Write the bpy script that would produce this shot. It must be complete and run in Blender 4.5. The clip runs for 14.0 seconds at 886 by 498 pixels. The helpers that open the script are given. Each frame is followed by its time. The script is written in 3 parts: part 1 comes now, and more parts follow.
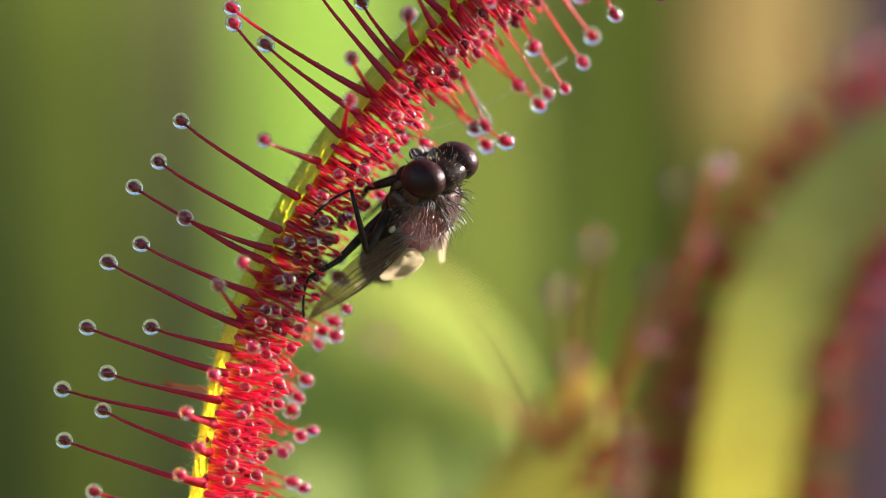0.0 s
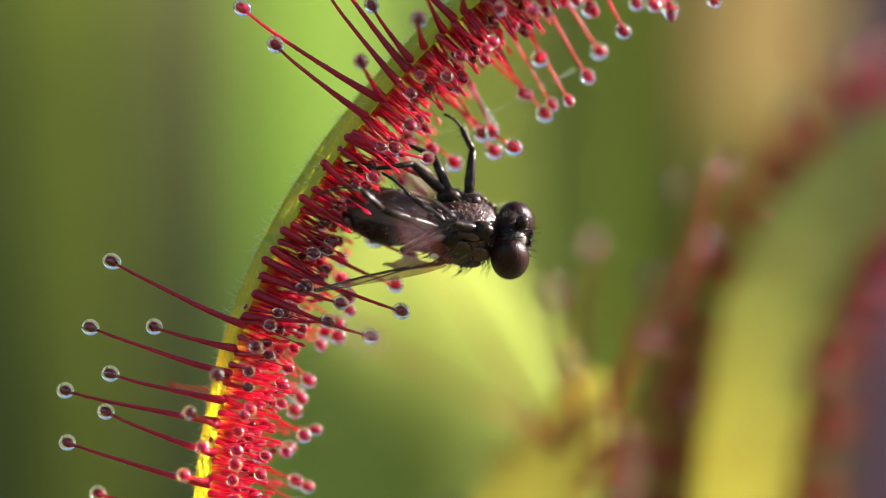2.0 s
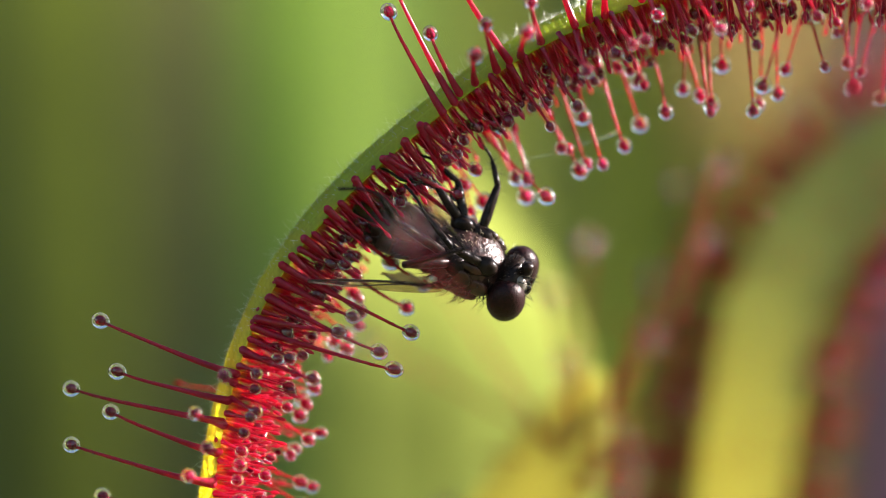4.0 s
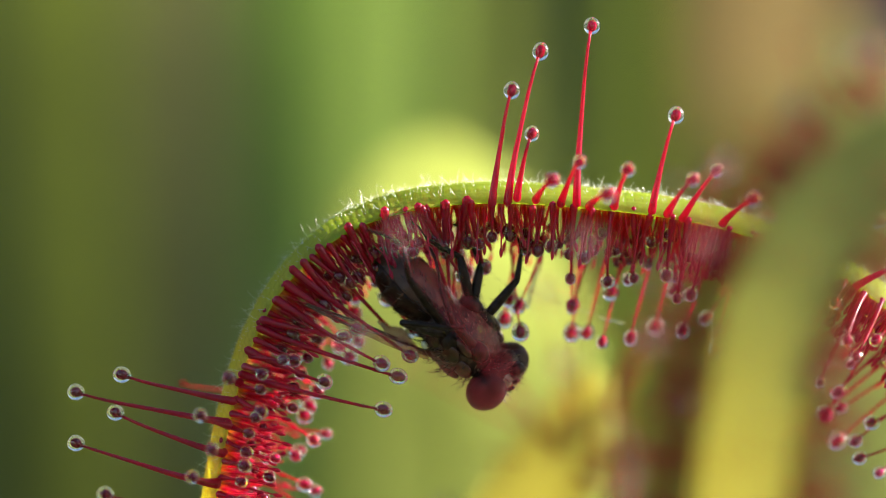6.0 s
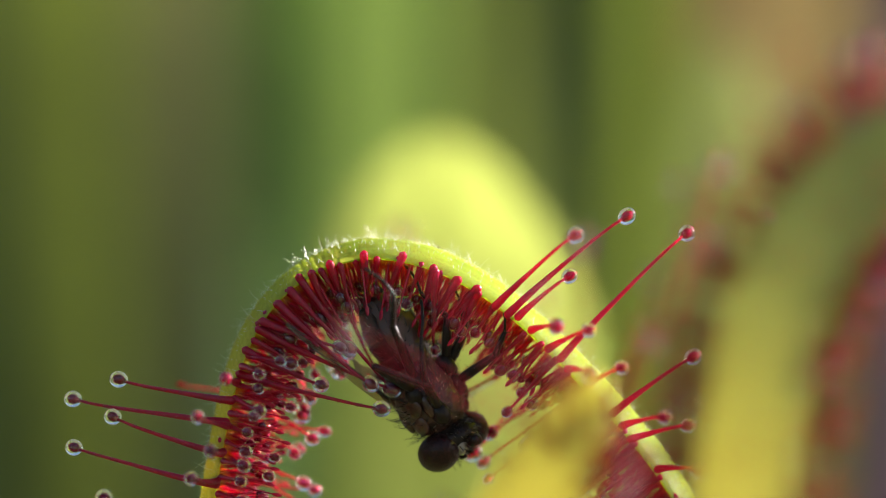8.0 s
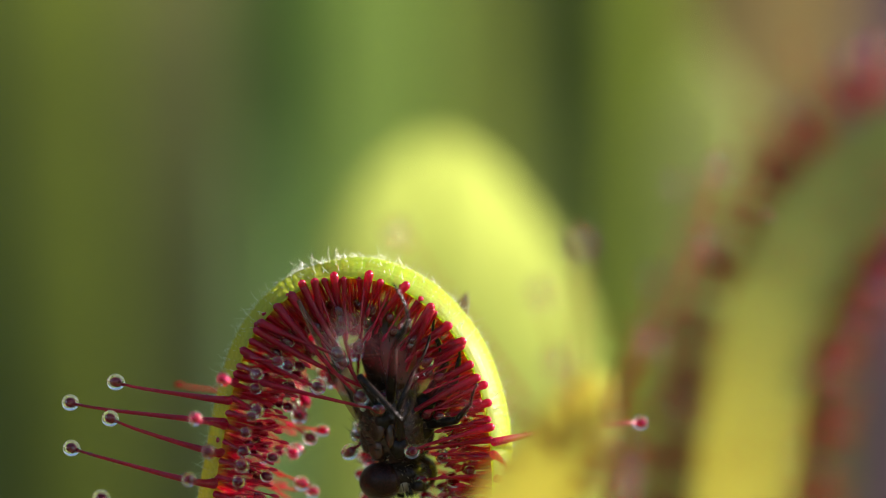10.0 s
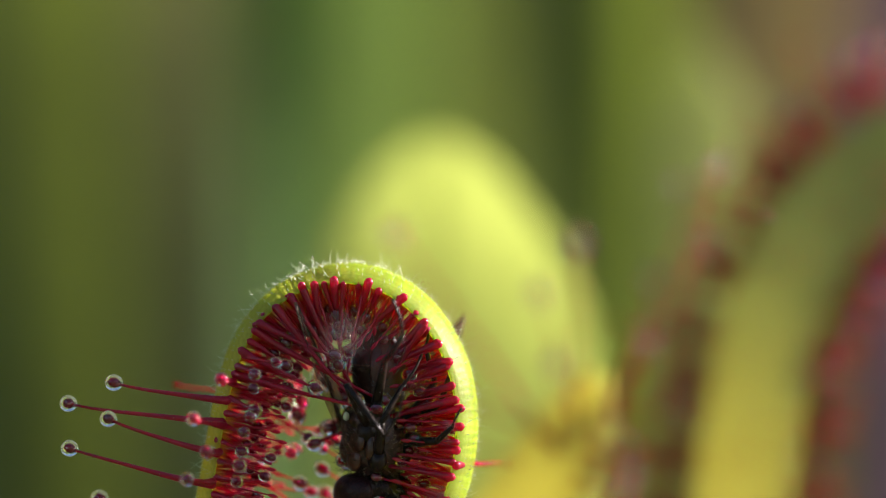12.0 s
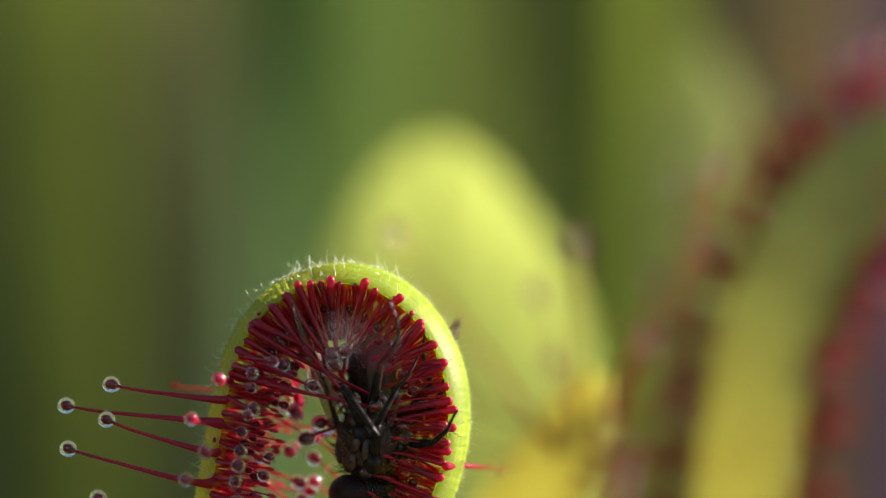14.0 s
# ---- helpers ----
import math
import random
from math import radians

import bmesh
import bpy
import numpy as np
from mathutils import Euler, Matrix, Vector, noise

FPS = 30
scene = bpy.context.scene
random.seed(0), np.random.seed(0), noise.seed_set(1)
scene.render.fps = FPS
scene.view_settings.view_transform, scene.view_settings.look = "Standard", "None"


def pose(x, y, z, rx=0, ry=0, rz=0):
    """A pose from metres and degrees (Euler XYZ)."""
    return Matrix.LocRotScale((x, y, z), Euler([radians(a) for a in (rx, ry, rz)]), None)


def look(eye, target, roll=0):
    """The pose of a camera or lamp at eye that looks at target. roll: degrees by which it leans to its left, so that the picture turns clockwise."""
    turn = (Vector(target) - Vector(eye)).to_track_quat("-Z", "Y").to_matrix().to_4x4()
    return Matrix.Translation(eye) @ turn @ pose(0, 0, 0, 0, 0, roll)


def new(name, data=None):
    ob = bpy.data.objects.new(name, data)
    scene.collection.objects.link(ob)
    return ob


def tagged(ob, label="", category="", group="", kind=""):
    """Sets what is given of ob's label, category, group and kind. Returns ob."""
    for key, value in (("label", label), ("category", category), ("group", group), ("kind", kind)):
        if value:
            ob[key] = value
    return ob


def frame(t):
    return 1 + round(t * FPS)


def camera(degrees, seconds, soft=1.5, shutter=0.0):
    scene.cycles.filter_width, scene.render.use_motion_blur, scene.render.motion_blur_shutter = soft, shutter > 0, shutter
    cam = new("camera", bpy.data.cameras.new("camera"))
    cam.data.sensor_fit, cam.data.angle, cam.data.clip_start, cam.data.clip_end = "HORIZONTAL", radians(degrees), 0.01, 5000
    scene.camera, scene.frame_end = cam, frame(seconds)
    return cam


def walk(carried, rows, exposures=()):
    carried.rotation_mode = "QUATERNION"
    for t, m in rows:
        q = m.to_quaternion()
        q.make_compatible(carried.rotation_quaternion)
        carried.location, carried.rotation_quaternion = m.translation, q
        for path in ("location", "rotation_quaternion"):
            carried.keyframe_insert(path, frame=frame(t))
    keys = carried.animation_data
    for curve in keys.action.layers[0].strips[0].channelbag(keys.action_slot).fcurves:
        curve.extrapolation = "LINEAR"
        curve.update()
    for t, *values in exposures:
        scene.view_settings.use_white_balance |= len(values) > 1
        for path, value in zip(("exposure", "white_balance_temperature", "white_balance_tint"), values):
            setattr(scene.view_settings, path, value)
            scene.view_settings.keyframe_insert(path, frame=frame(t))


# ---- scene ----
cam = camera(13.31, 14.0, soft=0.7)
# The camera stands still, a hand's width from the leaf, with an open macro lens.
EYE = (0.0, -0.12, 0.0)
walk(cam, [(0.0, look(EYE, (0, 0, 0))), (14.0, look(EYE, (0, 0, 0)))],
     exposures=[(0.0, 2.54), (3.2, 2.45), (6.0, 2.40), (11.5, 2.17), (14.0, 2.01)])
cam.data.dof.use_dof = True
cam.data.dof.focus_distance = 0.1198
cam.data.dof.aperture_fstop = 18.5

# ---- light ----
SUN_DIR = Vector((0.85, 0.19, 0.40)).normalized()
world = bpy.data.worlds.new("sky")
scene.world = world
world.use_nodes = True
wn = world.node_tree
sky = wn.nodes.new("ShaderNodeTexSky")
sky.sky_type = "NISHITA"
sky.sun_disc = False
sky.sun_elevation = math.asin(SUN_DIR.z)
sky.sun_rotation = math.atan2(SUN_DIR.x, SUN_DIR.y)
wn.links.new(sky.outputs[0], wn.nodes["Background"].inputs[0])
wn.nodes["Background"].inputs[1].default_value = 0.05
sun_data = bpy.data.lights.new("sun", "SUN")
sun_data.energy = 5.0
sun_data.angle = radians(0.53)
sun_data.color = (1.0, 0.885, 0.865)
sun = new("sun", sun_data)
sun.matrix_world = look(SUN_DIR * 2.0, (0, 0, 0))

MM = 0.001
GROUND = -48.0  # height of the moss in mm below the lens axis


# ---- materials ----
def shader(name):
    m = bpy.data.materials.new(name)
    m.use_nodes = True
    t = m.node_tree
    return m, t.nodes, t.links, t.nodes["Principled BSDF"], t.nodes["Material Output"]


def noise_tex(n, l, scale, detail=3.0, coord="Object"):
    tc = n.new("ShaderNodeTexCoord")
    tex = n.new("ShaderNodeTexNoise")
    tex.inputs["Scale"].default_value = scale
    tex.inputs["Detail"].default_value = detail
    l.new(tc.outputs[coord], tex.inputs["Vector"])
    return tex


def ramp(n, l, source, stops):
    r = n.new("ShaderNodeValToRGB")
    while len(r.color_ramp.elements) < len(stops):
        r.color_ramp.elements.new(0.5)
    for e, (p, c) in zip(r.color_ramp.elements, stops):
        e.position, e.color = p, (*c, 1)
    l.new(source, r.inputs[0])
    return r


def bump(n, l, source, strength, distance):
    b = n.new("ShaderNodeBump")
    b.inputs["Strength"].default_value = strength
    b.inputs["Distance"].default_value = distance
    l.new(source, b.inputs["Height"])
    return b


def living(name, dark, light, through_colour, share, rough=0.4, scale=2500.0, relief=0.35, distance=0.00004, coat=0.0, streak=0.0, thin=0.0, deep=0.0, root=None, spec=None):
    """Plant tissue: a glossy skin over flesh that lets sunlight through."""
    m, n, l, p, out = shader(name)
    fine = noise_tex(n, l, scale)
    wide = noise_tex(n, l, scale * 0.12)
    mixv = n.new("ShaderNodeMath")
    mixv.operation = "ADD"
    l.new(fine.outputs[0], mixv.inputs[0])
    l.new(wide.outputs[0], mixv.inputs[1])
    half = n.new("ShaderNodeMath")
    half.operation = "MULTIPLY"
    half.inputs[1].default_value = 0.5
    l.new(mixv.outputs[0], half.inputs[0])
    if streak:
        # fibres that run along the leaf
        mp = n.new("ShaderNodeMapping")
        mp.inputs["Scale"].default_value = (1.0, 1.0, 0.03)
        fib = n.new("ShaderNodeTexNoise")
        fib.inputs["Scale"].default_value = streak
        tc = n.new("ShaderNodeTexCoord")
        l.new(tc.outputs["Object"], mp.inputs[0])
        l.new(mp.outputs[0], fib.inputs["Vector"])
        l.new(fib.outputs[0], mixv.inputs[1])
    col = ramp(n, l, half.outputs[0], [(0.34, dark), (0.66, light)])
    tint = col.outputs[0]
    if root:
        # a second tint blends in towards the root: yellow flesh on the tentacles
        axis, lo, hi, pale = root
        tc = n.new("ShaderNodeTexCoord")
        xyz = n.new("ShaderNodeSeparateXYZ")
        l.new(tc.outputs["Object"], xyz.inputs[0])
        mr = n.new("ShaderNodeMapRange")
        mr.inputs["From Min"].default_value = lo * MM
        mr.inputs["From Max"].default_value = hi * MM
        l.new(xyz.outputs[axis], mr.inputs["Value"])
        mc = n.new("ShaderNodeMix")
        mc.data_type = "RGBA"
        l.new(mr.outputs[0], mc.inputs["Factor"])
        mc.inputs[6].default_value = (*pale, 1)
        l.new(tint, mc.inputs[7])
        tint = mc.outputs[2]
    l.new(tint, p.inputs["Base Color"])
    p.inputs["Roughness"].default_value = rough
    p.inputs["Coat Weight"].default_value = coat
    p.inputs["Coat Roughness"].default_value = 0.13
    b = bump(n, l, fine.outputs[0], relief, distance)
    l.new(b.outputs[0], p.inputs["Normal"])
    if coat:
        l.new(b.outputs[0], p.inputs["Coat Normal"])
    tr = n.new("ShaderNodeBsdfTranslucent")
    tcol = ramp(n, l, half.outputs[0], [(0.3, tuple(c * 0.7 for c in through_colour)), (0.7, through_colour)]).outputs[0]
    if root:
        mt = n.new("ShaderNodeMix")
        mt.data_type = "RGBA"
        l.new(mr.outputs[0], mt.inputs["Factor"])
        mt.inputs[6].default_value = (*root[3], 1)
        l.new(tcol, mt.inputs[7])
        tcol = mt.outputs[2]
    l.new(tcol, tr.inputs[0])
    mx = n.new("ShaderNodeMixShader")
    mx.inputs[0].default_value = share
    l.new(p.outputs[0], mx.inputs[1])
    l.new(tr.outputs[0], mx.inputs[2])
    if deep:
        p.inputs["Subsurface Weight"].default_value = 0.55
        p.inputs["Specular IOR Level"].default_value = 0.2
        p.inputs["Subsurface Radius"].default_value = (1.0, 0.10, 0.12)
        p.inputs["Subsurface Scale"].default_value = deep
    if spec is not None:
        p.inputs["Specular IOR Level"].default_value = spec
    last = mx
    if thin:
        # a thin skin: part of the light goes straight through, tinted
        clear = n.new("ShaderNodeBsdfTransparent")
        l.new(tcol, clear.inputs[0])
        last = n.new("ShaderNodeMixShader")
        last.inputs[0].default_value = thin
        l.new(mx.outputs[0], last.inputs[1])
        l.new(clear.outputs[0], last.inputs[2])
    l.new(last.outputs[0], out.inputs[0])
    return m




def between(a, b, f):
    return tuple((1 - f) * p + f * q for p, q in zip(a, b))


# the blade, from its yellow foot to the greener tip
LAMINAS = [living("leaf_green", between((0.42, 0.50, 0.07), (0.27, 0.46, 0.06), f), between((0.64, 0.72, 0.18), (0.48, 0.68, 0.15), f),
                  between((0.96, 0.94, 0.14), (0.78, 0.92, 0.12), f), 0.78, 0.45, 6500.0, 0.9, 0.00006, 0.2, 4200.0, 0.18)
           for f in (0.0, 0.25, 0.5, 0.75, 1.0)]
LAMINA = LAMINAS[0]
FACE = living("leaf_face_yellow", (0.40, 0.40, 0.04), (0.62, 0.58, 0.08), (0.92, 0.90, 0.22), 0.6, 0.45, 5200.0, 0.4, 0.00004, 0.0, 0.0, 0.66)
STALK = living("tentacle_red", (0.20, 0.004, 0.022), (0.40, 0.008, 0.046), (0.80, 0.018, 0.12), 0.40, 0.33, 13000.0, 0.5, 0.00003, 0.7, 0.0, 0.18, 0.00016)
FACE_STALK = living("short_tentacle_red", (0.30, 0.005, 0.036), (0.52, 0.012, 0.066), (0.88, 0.028, 0.15), 0.46, 0.33, 13000.0, 0.9, 0.00003, 0.7, 0.0, 0.30, 0.00016, (2, 0.0, 0.5, (0.95, 0.74, 0.10)))
TUFT_STALK = living("tuft_red", (0.30, 0.005, 0.036), (0.52, 0.012, 0.066), (0.88, 0.028, 0.15), 0.48, 0.33, 13000.0, 0.9, 0.00003, 0.7, 0.0, 0.34, 0.0, (0, 0.10, 0.62, (0.95, 0.74, 0.10)))
# darker copy of STALK: the near leaves' shade and blur put into its colour
DIM_STALK = living("tentacle_red_dimmed", (0.17, 0.006, 0.016), (0.34, 0.012, 0.030), (0.55, 0.025, 0.06), 0.35, 0.6, 9000.0, 0.6, spec=0.12)
GLAND = living("gland_red", (0.10, 0.001, 0.012), (0.20, 0.003, 0.024), (0.48, 0.006, 0.06), 0.42, 0.8, 9000.0, 0.4, 0.00003, 0.0, 0.0, 0.12, 0.00006, None, 0.0)
FAR_LAMINA = living("far_leaf_yellow_green", (0.13, 0.18, 0.03), (0.22, 0.29, 0.06), (0.70, 0.76, 0.34), 0.62, 0.75, 900.0)
DULL_LAMINA = living("far_leaf_dull_green", (0.18, 0.20, 0.08), (0.26, 0.28, 0.12), (0.50, 0.54, 0.25), 0.55, 0.5, 900.0)
TIP_LAMINA = living("near_tip_yellow", (0.34, 0.29, 0.08), (0.48, 0.42, 0.13), (0.70, 0.66, 0.19), 0.62, 0.5, 900.0, 0.35, 0.00004, 0.0, 0.0, 0.1)
# the grey-green above the foot puts sky sheen and haze into the colour
NEAR_LAMINA = living("near_leaf_olive", (0.24, 0.25, 0.10), (0.34, 0.34, 0.14), (0.36, 0.40, 0.18), 0.62, 0.5, 900.0, 0.35, 0.00004, 0.0, 0.0, 0.2, 0.0, (2, -6.0, 1.5, (0.45, 0.43, 0.14)))


def glassy(name, ior, clear):
    m, n, l, p, out = shader(name)
    g = n.new("ShaderNodeBsdfGlass")
    g.inputs["IOR"].default_value = ior
    g.inputs["Roughness"].default_value = 0.0
    tr = n.new("ShaderNodeBsdfTransparent")
    mx = n.new("ShaderNodeMixShader")
    mx.inputs[0].default_value = clear
    l.new(g.outputs[0], mx.inputs[1])
    l.new(tr.outputs[0], mx.inputs[2])
    # the wet skin's glint
    gloss = n.new("ShaderNodeBsdfGlossy")
    gloss.inputs["Roughness"].default_value = 0.09
    fr = n.new("ShaderNodeFresnel")
    fr.inputs["IOR"].default_value = ior
    wet = n.new("ShaderNodeMixShader")
    l.new(fr.outputs[0], wet.inputs[0])
    l.new(mx.outputs[0], wet.inputs[1])
    l.new(gloss.outputs[0], wet.inputs[2])
    l.new(wet.outputs[0], out.inputs[0])
    return m


DEW = glassy("mucilage", 1.40, 0.06)


def skin(name, dark, light, rough, scale=3000.0, relief=0.4, spec=0.5):
    m, n, l, p, out = shader(name)
    fine = noise_tex(n, l, scale)
    col = ramp(n, l, fine.outputs[0], [(0.35, dark), (0.7, light)])
    l.new(col.outputs[0], p.inputs["Base Color"])
    p.inputs["Roughness"].default_value = rough
    p.inputs["Specular IOR Level"].default_value = spec
    b = bump(n, l, fine.outputs[0], relief, 0.00007)
    l.new(b.outputs[0], p.inputs["Normal"])
    return m


CHITIN = skin("black_chitin", (0.006, 0.0045, 0.004), (0.022, 0.014, 0.011), 0.30, 4000.0, 0.6, 0.12)
# its red-brown puts the light through the red leaf into the colour
DUSTED = skin("dusted_grey_chitin", (0.011, 0.007, 0.006), (0.060, 0.028, 0.023), 0.36, 5200.0, 1.0, 0.28)
EYE_RED = skin("fly_eye", (0.008, 0.004, 0.004), (0.026, 0.007, 0.007), 0.36, 16000.0, 0.3, 0.14)
BELLY = living("abdomen_brown", (0.02, 0.012, 0.010), (0.10, 0.05, 0.035), (0.26, 0.09, 0.04), 0.3, 0.5, 2200.0)
PLATE = skin("brown_black_plate", (0.010, 0.005, 0.004), (0.060, 0.024, 0.016), 0.30, 2600.0, 0.8, 0.3)
PALE_FACE = skin("silvery_face", (0.05, 0.045, 0.04), (0.2, 0.18, 0.15), 0.4)
HAIR = skin("bristle_black", (0.006, 0.005, 0.005), (0.02, 0.016, 0.014), 0.4)
DUST_HAIR = skin("golden_dust_hair", (0.16, 0.12, 0.08), (0.34, 0.27, 0.18), 0.4)
PALE_HAIR = living("pale_hair", (0.5, 0.55, 0.4), (0.75, 0.8, 0.65), (0.8, 0.85, 0.6), 0.4, 0.3, 4000.0)
WING = living("wing_membrane", (0.20, 0.16, 0.14), (0.36, 0.30, 0.26), (0.85, 0.76, 0.70), 0.55, 0.28, 1800.0, 0.5, 0.00004, 0.0, 0.0, 0.85)
LOBE = living("wing_lobe_skin", (0.35, 0.30, 0.20), (0.55, 0.48, 0.34), (0.85, 0.78, 0.6), 0.6, 0.4, 4000.0, 0.6, 0.00005, 0.0, 0.0, 0.35)
VEIN = skin("wing_vein", (0.03, 0.018, 0.012), (0.07, 0.04, 0.03), 0.4)


# ---- mesh helpers (all in millimetres) ----
def data_of(bm, material, smooth=True):
    bmesh.ops.scale(bm, vec=(MM, MM, MM), verts=bm.verts)
    if smooth:
        for f in bm.faces:
            f.smooth = True
    me = bpy.data.meshes.new("mesh")
    bm.to_mesh(me)
    bm.free()
    me.materials.append(material)
    return me


def part(name, bm, material, parent=None, label="", smooth=True):
    """Links a bmesh as one mesh object under a thing or a part."""
    ob = new(name, data_of(bm, material, smooth) if isinstance(bm, bmesh.types.BMesh) else bm)
    ob.parent = parent
    if label:
        tagged(ob, label)
    return ob


def thing(name, label, category, group="", kind=""):
    return tagged(new(name), label, category, group, kind)


def tube(bm, pts, radii, sides=8, tip=True):
    """A round tapered rod along points, with rounded ends."""
    pts = [Vector(p) for p in pts]
    rings = []
    side = None
    for i, p in enumerate(pts):
        d = (pts[min(i + 1, len(pts) - 1)] - pts[max(i - 1, 0)]).normalized()
        if side is None:
            side = d.orthogonal().normalized()
        side = (side - d * side.dot(d)).normalized()
        up = d.cross(side)
        rings.append([bm.verts.new(p + (side * math.cos(a) + up * math.sin(a)) * radii[i])
                      for a in (2 * math.pi * k / sides for k in range(sides))])
    for a, b in zip(rings, rings[1:]):
        for k in range(sides):
            bm.faces.new((a[k], a[(k + 1) % sides], b[(k + 1) % sides], b[k]))
    if tip:
        for ring, p, q, r in ((rings[0], pts[0], pts[1], radii[0]), (rings[-1], pts[-1], pts[-2], radii[-1])):
            c = bm.verts.new(p + (p - q).normalized() * r * 0.6)
            for k in range(sides):
                trio = (ring[k], ring[(k + 1) % sides], c)
                bm.faces.new(trio if ring is rings[-1] else trio[::-1])
    return bm


def ellipsoid(centre, radii, u=16, v=10, turn=None, shape=None):
    bm = bmesh.new()
    bmesh.ops.create_uvsphere(bm, u_segments=u, v_segments=v, radius=1.0)
    for w in bm.verts:
        c = w.co.copy()
        if shape:
            c = shape(c)
        c = Vector((c.x * radii[0], c.y * radii[1], c.z * radii[2]))
        if turn:
            c = turn @ c
        w.co = c + Vector(centre)
    return bm


def cubic(xs, ys, x):
    """A smooth curve through stations."""
    i = min(max(int(np.searchsorted(xs, x, side="right")) - 1, 0), len(xs) - 2)
    m = np.gradient(np.array(ys, float), np.array(xs, float))
    h = xs[i + 1] - xs[i]
    u = (x - xs[i]) / h
    return ((2 * u**3 - 3 * u**2 + 1) * ys[i] + (u**3 - 2 * u**2 + u) * h * m[i]
            + (-2 * u**3 + 3 * u**2) * ys[i + 1] + (u**3 - u**2) * h * m[i + 1])


def ease(f):
    f = min(max(f, 0.0), 1.0)
    return f * f * (3 - 2 * f)


# ---- the curl of the trapping leaf ----
# seconds, foot's x in mm, lean of the leaf from upright in degrees at every 4 mm of its length
STATIONS = [4.0 * k for k in range(11)]
CURL = [
    (0.0, -7.84, 7, 14, 25, 34, 43, 49, 55, 61, 66, 71, 77),
    (1.0, -7.75, 6, 14, 25, 35, 44, 51, 55, 60, 65, 70, 75),
    (2.0, -7.71, 6, 14, 26, 36, 44, 53, 59, 64, 69, 74, 79),
    (3.2, -7.62, 6, 17, 30, 40, 47, 59, 68, 74, 81, 87, 94),
    (5.3, -7.48, 7, 17, 38, 65, 75, 83, 93, 110, 128, 140, 150),
    (5.7, -7.48, 9, 18, 39, 71, 85, 90, 99, 118, 134, 146, 155),
    (6.1, -7.45, 8, 17, 43, 79, 95, 100, 114, 130, 143, 152, 160),
    (6.5, -7.45, 8, 17, 46, 86, 102, 108, 121, 136, 148, 157, 165)]
CURL += [
    (7.0, -7.48, 8, 17, 50, 94, 114, 117, 130, 142, 155, 165, 173),
    (7.5, -7.48, 8, 17, 53, 100, 125, 129, 139, 150, 161, 172, 184),
    (8.2, -7.48, 8, 17, 58, 109, 134, 142, 155, 168, 181, 195, 208),
    (10.3, -7.57, 9, 17, 67, 127, 168, 190, 206, 223, 239, 252, 262),
    (11.5, -7.61, 9, 17, 69, 133, 176, 203, 222, 240, 255, 266, 275),
    (12.7, -7.62, 9, 17, 70, 135, 180, 209, 230, 248, 264, 275, 284),
    (14.0, -7.66, 9, 16, 70, 135, 181, 211, 233, 251, 266, 277, 286)]
FOOT_Z = -7.875
LEAF_Y = 1.0
STEP = 0.25
LENGTH = 37.0
COUNT = int(LENGTH / STEP)
CURL_T = [r[0] for r in CURL]


def spine_at(t):
    """The leaf's line at a time: x, z and lean at every step."""
    foot = cubic(CURL_T, [r[1] for r in CURL], t)
    leans = [cubic(CURL_T, [r[2 + k] for r in CURL], t) for k in range(len(STATIONS))]
    x, z, out = foot, FOOT_Z, []
    for i in range(COUNT + 1):
        a = radians(cubic(STATIONS, leans, i * STEP))
        out.append((x, z, a))
        x += math.sin(a) * STEP
        z += math.cos(a) * STEP
    return out


SPINES = {}


def leaf_pose(s, t):
    """The pose of the leaf's tissue at s mm from its foot: x towards the prey, z along the leaf."""
    t = round(t, 3)
    if t not in SPINES:
        SPINES[t] = spine_at(t)
    line = SPINES[t]
    if s < 0:
        x, z, a = line[0]
        return (Matrix.Translation((x * MM, LEAF_Y * MM, z * MM)) @ Matrix.Rotation(a, 4, "Y")
                @ Matrix.Translation((0, 0, s * MM)))
    k = min(max(s / STEP, 0), COUNT - 0.001)
    i, u = int(k), k - int(k)
    x, z, a = [(1 - u) * p + u * q for p, q in zip(line[i], line[i + 1])]
    return Matrix.Translation((x * MM, LEAF_Y * MM, z * MM)) @ Matrix.Rotation(a, 4, "Y")


STEPS = sorted({0.5 * k for k in range(29)} | {0.25, 0.75, 1.25, 3.2, 5.3, 8.2, 10.3})


def half_width(s):
    """The blade tapers to its tip."""
    return 1.0 if s < 29 else max(0.15, math.sqrt(max(0.0, 1 - ((s - 29) / 8.2) ** 2)))


NEAR, FAR = -1.25, 1.60


def section(y, s):
    """The blade is flat at its foot and cupped further up."""
    return (0.19 + 0.09 * ease((s - 6) / 6)) * (y - 0.15) ** 2 - 0.25


MOVES = []  # (object, rows)


